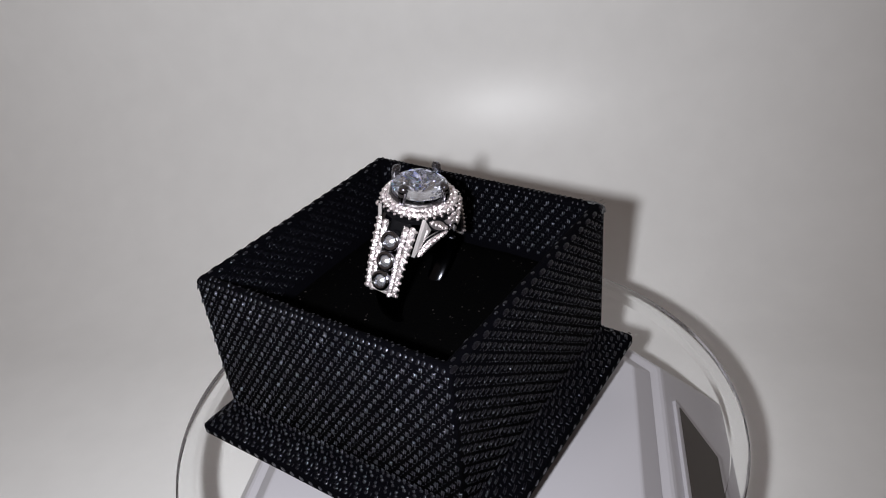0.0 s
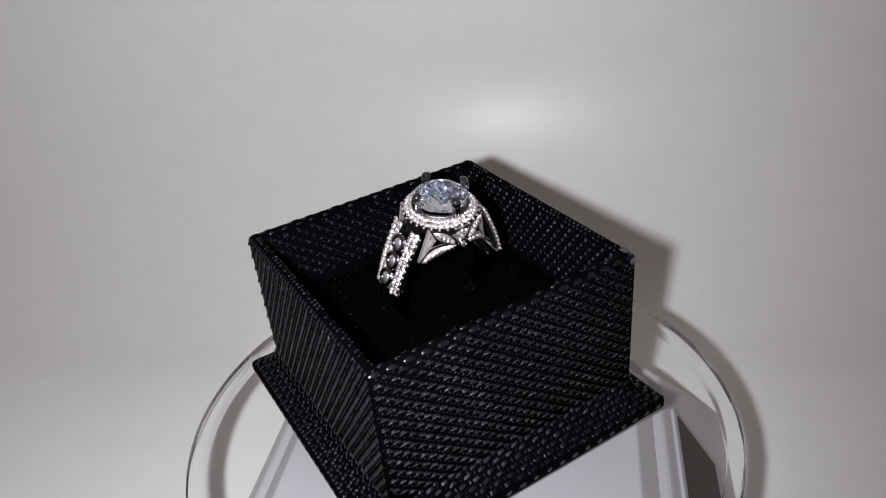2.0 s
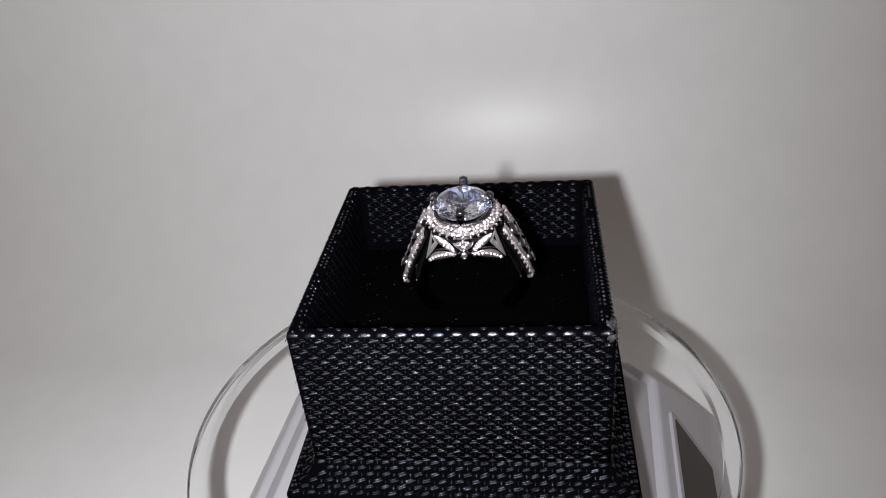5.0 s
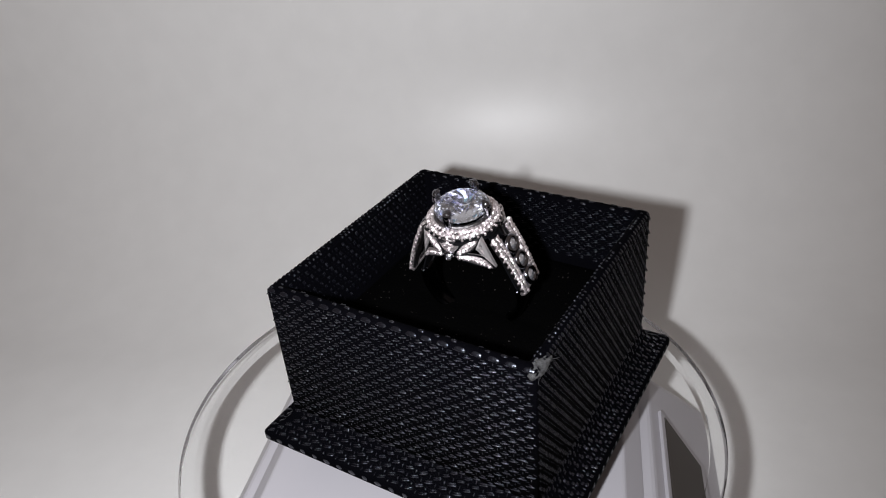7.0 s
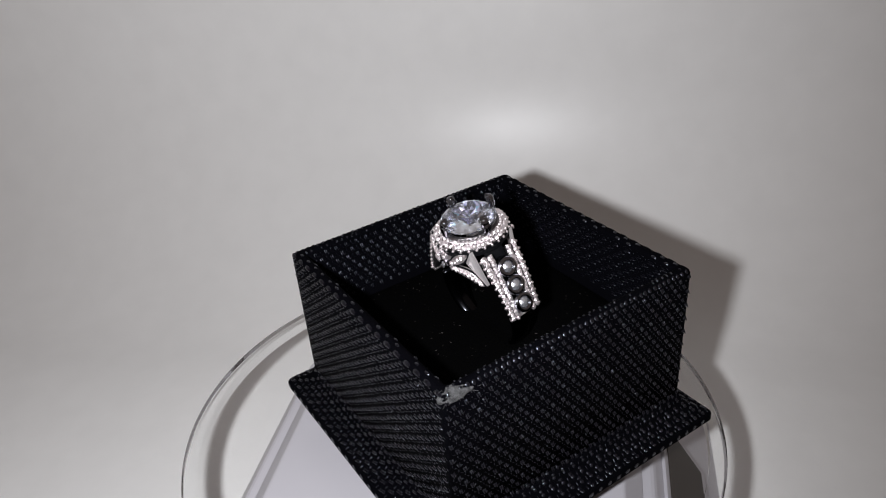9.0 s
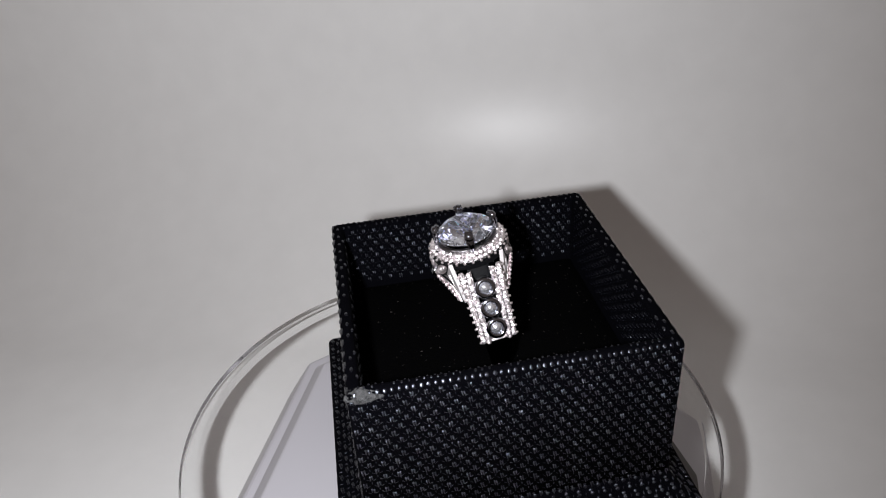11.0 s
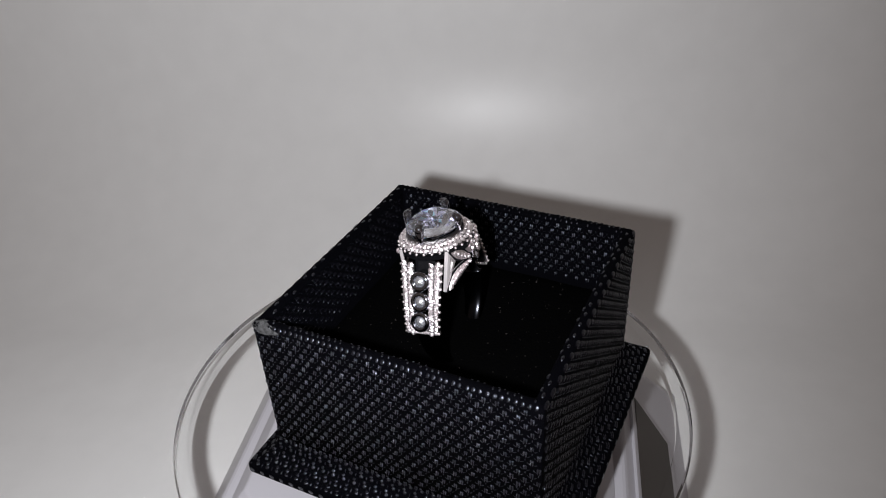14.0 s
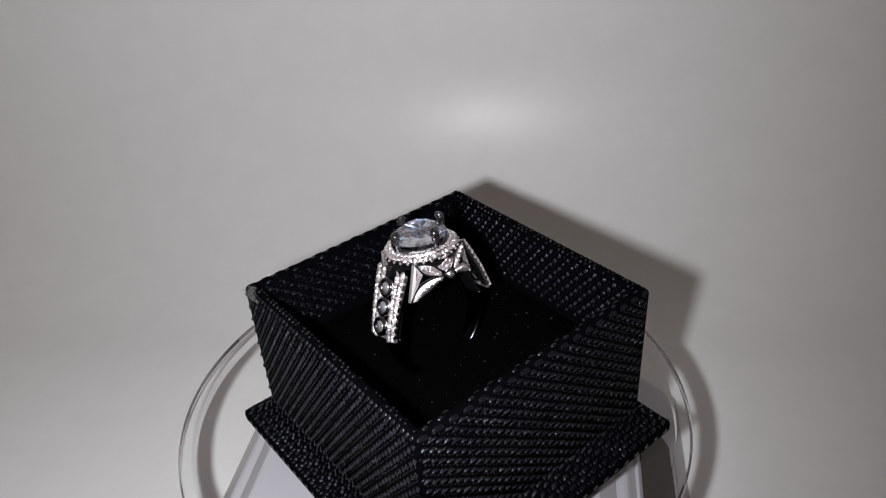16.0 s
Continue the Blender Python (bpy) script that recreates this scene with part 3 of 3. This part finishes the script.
# the centre stone in four prongs
STONE_Z = 0.0170
stone = part("centre_stone", brilliant_bm(0.0047, 8, 0.55, 0.34, 0.46, 0.03), GEM, ring, "large round brilliant-cut clear stone")
stone.location = (0, 0, STONE_Z)
stone.rotation_euler = (0, 0, 0.2)
stone.visible_shadow = False
# a cup added below the stone to show painted glints through it
bm = bmesh.new()
cup = []
uneven = random.Random(12)
for r, z in ((0.0003, -0.0043), (0.0010, -0.0037), (0.0018, -0.0030), (0.0027, -0.0021), (0.0036, -0.0012), (0.0045, -0.0003)):
    j = 0.00034 if r < 0.0044 else 0.0
    cup.append([bm.verts.new(((r + uneven.uniform(-j, j)) * math.cos((k + uneven.uniform(-0.3, 0.3)) * math.pi / 14), (r + uneven.uniform(-j, j)) * math.sin((k + uneven.uniform(-0.3, 0.3)) * math.pi / 14), STONE_Z + 0.56 * z + uneven.uniform(-j, 0.3 * j))) for k in range(28)])
for lo, hi in zip(cup, cup[1:]):
    for k in range(28):
        quad = (lo[k], lo[(k + 1) % 28], hi[(k + 1) % 28], hi[k])
        bm.faces.new((quad[0], quad[1], quad[2]))
        bm.faces.new((quad[0], quad[2], quad[3]))
bm.faces.new(cup[0][::-1])
bmesh.ops.solidify(bm, geom=bm.faces[:], thickness=-0.0002)
bmesh.ops.recalc_face_normals(bm, faces=bm.faces[:])
bmesh.ops.split_edges(bm, edges=bm.edges[:])
part("sparkle_cup", bm, CUP, ring, "added faceted cup whose colours stand in for the stone's sparkle")
part("collar", lathe_bm([(0.0046, -0.0006), (0.0049, -0.0010), (0.0050, -0.0017), (0.0046, -0.0017)], 48, (0, 0, STONE_Z)), SHADED_SILVER, ring, "sloped silver collar below the stone", smooth=True)
for k in range(4):
    d = Vector((math.cos(k * math.pi / 2 - 0.04), math.sin(k * math.pi / 2 - 0.04), 0))
    path = [(0.0041, 0.0126), (0.0046, 0.0146), (0.0049, 0.0167), (0.0049, 0.0178), (0.0046, 0.0187), (0.0040, 0.0188)]
    pts = [d * r + Z * z for r, z in path]
    bm = tube_bm(pts, [d, d, d, (d + Z * 0.5).normalized(), (d * 0.4 + Z).normalized(), Z], [0.0008, 0.0008, 0.0010, 0.0014, 0.0015, 0.0009], 0.0010)
    bmesh.ops.bevel(bm, geom=bm.edges[:], offset=0.00022, segments=2, affect="EDGES")
    bmesh.ops.create_icosphere(bm, subdivisions=3, radius=1, matrix=frame_at(d * 0.00475 + Z * 0.0181, Z + d * 0.12, d) @ Matrix.Diagonal((0.00062, 0.00078, 0.00098, 1)))
    part("prong", bm, SILVER, ring, smooth=True)


# the openwork gallery on both open sides of the head
def leaf_bm(a, b, width, bend, depth):
    """A pointed leaf from a to b in the gallery's x-z plane, bent sideways, on the curved face of the gallery."""
    bm = bmesh.new()
    a, b = Vector(a), Vector(b)
    side = Vector((-(b - a).y, (b - a).x)).normalized()
    def place(q, lift):
        return bm.verts.new((q.x, -(0.0061 - 0.0024 * (abs(q.x) / 0.0062) ** 1.6) - lift, q.y))
    rims, mids, lows = [], [], []
    for i in range(13):
        k = i / 12
        c = a.lerp(b, k) + side * bend * math.sin(math.pi * k)
        w = width / 2 * math.sin(math.pi * k) ** 0.8
        rims.append((place(c + side * w, depth * 0.5), place(c - side * w, depth * 0.5)))
        mids.append(place(c, depth))
        lows.append((place(c + side * w, -depth), place(c - side * w, -depth)))
    for i in range(12):
        bm.faces.new((rims[i][0], rims[i + 1][0], mids[i + 1], mids[i]))
        bm.faces.new((mids[i], mids[i + 1], rims[i + 1][1], rims[i][1]))
        bm.faces.new((lows[i][0], lows[i + 1][0], rims[i + 1][0], rims[i][0]))
        bm.faces.new((rims[i][1], rims[i + 1][1], lows[i + 1][1], lows[i][1]))
        bm.faces.new((lows[i + 1][0], lows[i][0], lows[i][1], lows[i + 1][1]))
    bmesh.ops.remove_doubles(bm, verts=bm.verts[:], dist=0.000001)
    bmesh.ops.recalc_face_normals(bm, faces=bm.faces[:])
    return bm


def on_gallery(x, z, lift):
    return Vector((x, -(0.0061 - 0.0024 * (abs(x) / 0.0062) ** 1.6) - lift, z))


for f in (1, -1):
    flip = Matrix.Rotation(0 if f == 1 else math.pi, 4, "Z")
    top = part("top_leaf", leaf_bm((0.0, 0.0117), (0.0, 0.0150), 0.0034, 0.0, 0.0003), BRIGHT, ring)
    top.matrix_basis = flip
    for x, z in ((0.0, 0.0126), (-0.0007, 0.0134), (0.0007, 0.0134), (0.0, 0.0138)):
        n = Vector((random.uniform(-0.3, 0.3), -1, random.uniform(0.1, 0.6)))
        piece("pave_stone", cut.choice(PAVE_MES), frame_at(on_gallery(x, z, 0.0003), n, Vector((1, 0, 0))), top, 0.6)
    for s in (1, -1):
        # larger black leaves behind draw the dark gaps round the bright ones
        for name, a, b, w, bend, dp, mat in (
                ("marquise_outline", (s * 0.0010, 0.0114), (s * 0.0052, 0.0146), 0.0021, 0.0, 0.0003, GAP_BLACK),
                ("marquise_leaf", (s * 0.0014, 0.0117), (s * 0.0048, 0.0143), 0.0015, 0.0, 0.00055, BRIGHT),
                ("arm_outline", (s * 0.0009, 0.0112), (s * 0.0067, 0.0078), 0.0019, s * 0.0006, 0.0002, GAP_BLACK),
                ("lower_arm", (s * 0.0012, 0.0112), (s * 0.0064, 0.0081), 0.0014, s * 0.0006, 0.0005, BRIGHT)):
            leaf = part(name, leaf_bm(a, b, w, bend, dp), mat, ring)
            leaf.matrix_basis = flip
            count = {"marquise_leaf": 5, "lower_arm": 8}.get(name, 0)
            pa, pb = Vector(a), Vector(b)
            side = Vector((-(pb - pa).y, (pb - pa).x)).normalized()
            for i in range(count):
                k = (i + 0.8) / (count + 0.6)
                c = pa.lerp(pb, k) + side * bend * math.sin(math.pi * k)
                n = Vector((random.uniform(-0.3, 0.3) + s * 0.35 * k, -1, random.uniform(0.0, 0.5)))
                piece("pave_stone", cut.choice(PAVE_MES), frame_at(on_gallery(c.x, c.y, dp), n, Vector((1, 0, 0))), leaf, 0.62 if count == 5 else 0.5)
    for s in (1, -1):
        bm = bmesh.new()
        outer = [(0.0052, 0.0147), (0.0043, 0.0125), (0.0068, 0.0080)]
        inner = [(0.0051, 0.0138), (0.0048, 0.0126), (0.0056, 0.0111)]
        rows = [[bm.verts.new(on_gallery(s * x, z, lift)) for x, z in edge] for edge, lift in ((outer, -0.0004), (outer, 0.0002), (inner, 0.0003), (inner, -0.0004))]
        for p, q in zip(rows, rows[1:] + rows[:1]):
            for k in range(3):
                bm.faces.new((p[k], p[(k + 1) % 3], q[(k + 1) % 3], q[k]))
        bmesh.ops.recalc_face_normals(bm, faces=bm.faces[:])
        part("web", bm, POLISHED, ring).matrix_basis = flip
    bez = piece("gallery_bezel", BEZEL_ME, flip @ frame_at(Vector((0, -0.0062, 0.0112)), Vector((0, -1, 0.25)), Vector((1, 0, 0))), ring, 0.62)
    piece("bezel_stone", BEZEL_STONE_ME, Matrix.Translation((0, 0, 0.00072)), bez)

# ---- what moves: the disc, the box and the ring turn together ----
def turned(t):
    return Matrix.Rotation(radians(-(TURN_START + TURN_RATE * t)), 4, "Z")


def motions():
    steps = [i * 0.5 for i in range(33)]
    walk(disc, [(t, turned(t)) for t in steps])
    walk(ring_box, [(t, turned(t) @ pose(BOX_X, BOX_Y, 0.0)) for t in steps])
    walk(ring, [(t, turned(t) @ pose(BOX_X + RING_X, BOX_Y + RING_Y, RING_Z, RING_TILT, 0, RING_YAW)) for t in steps])


motions()
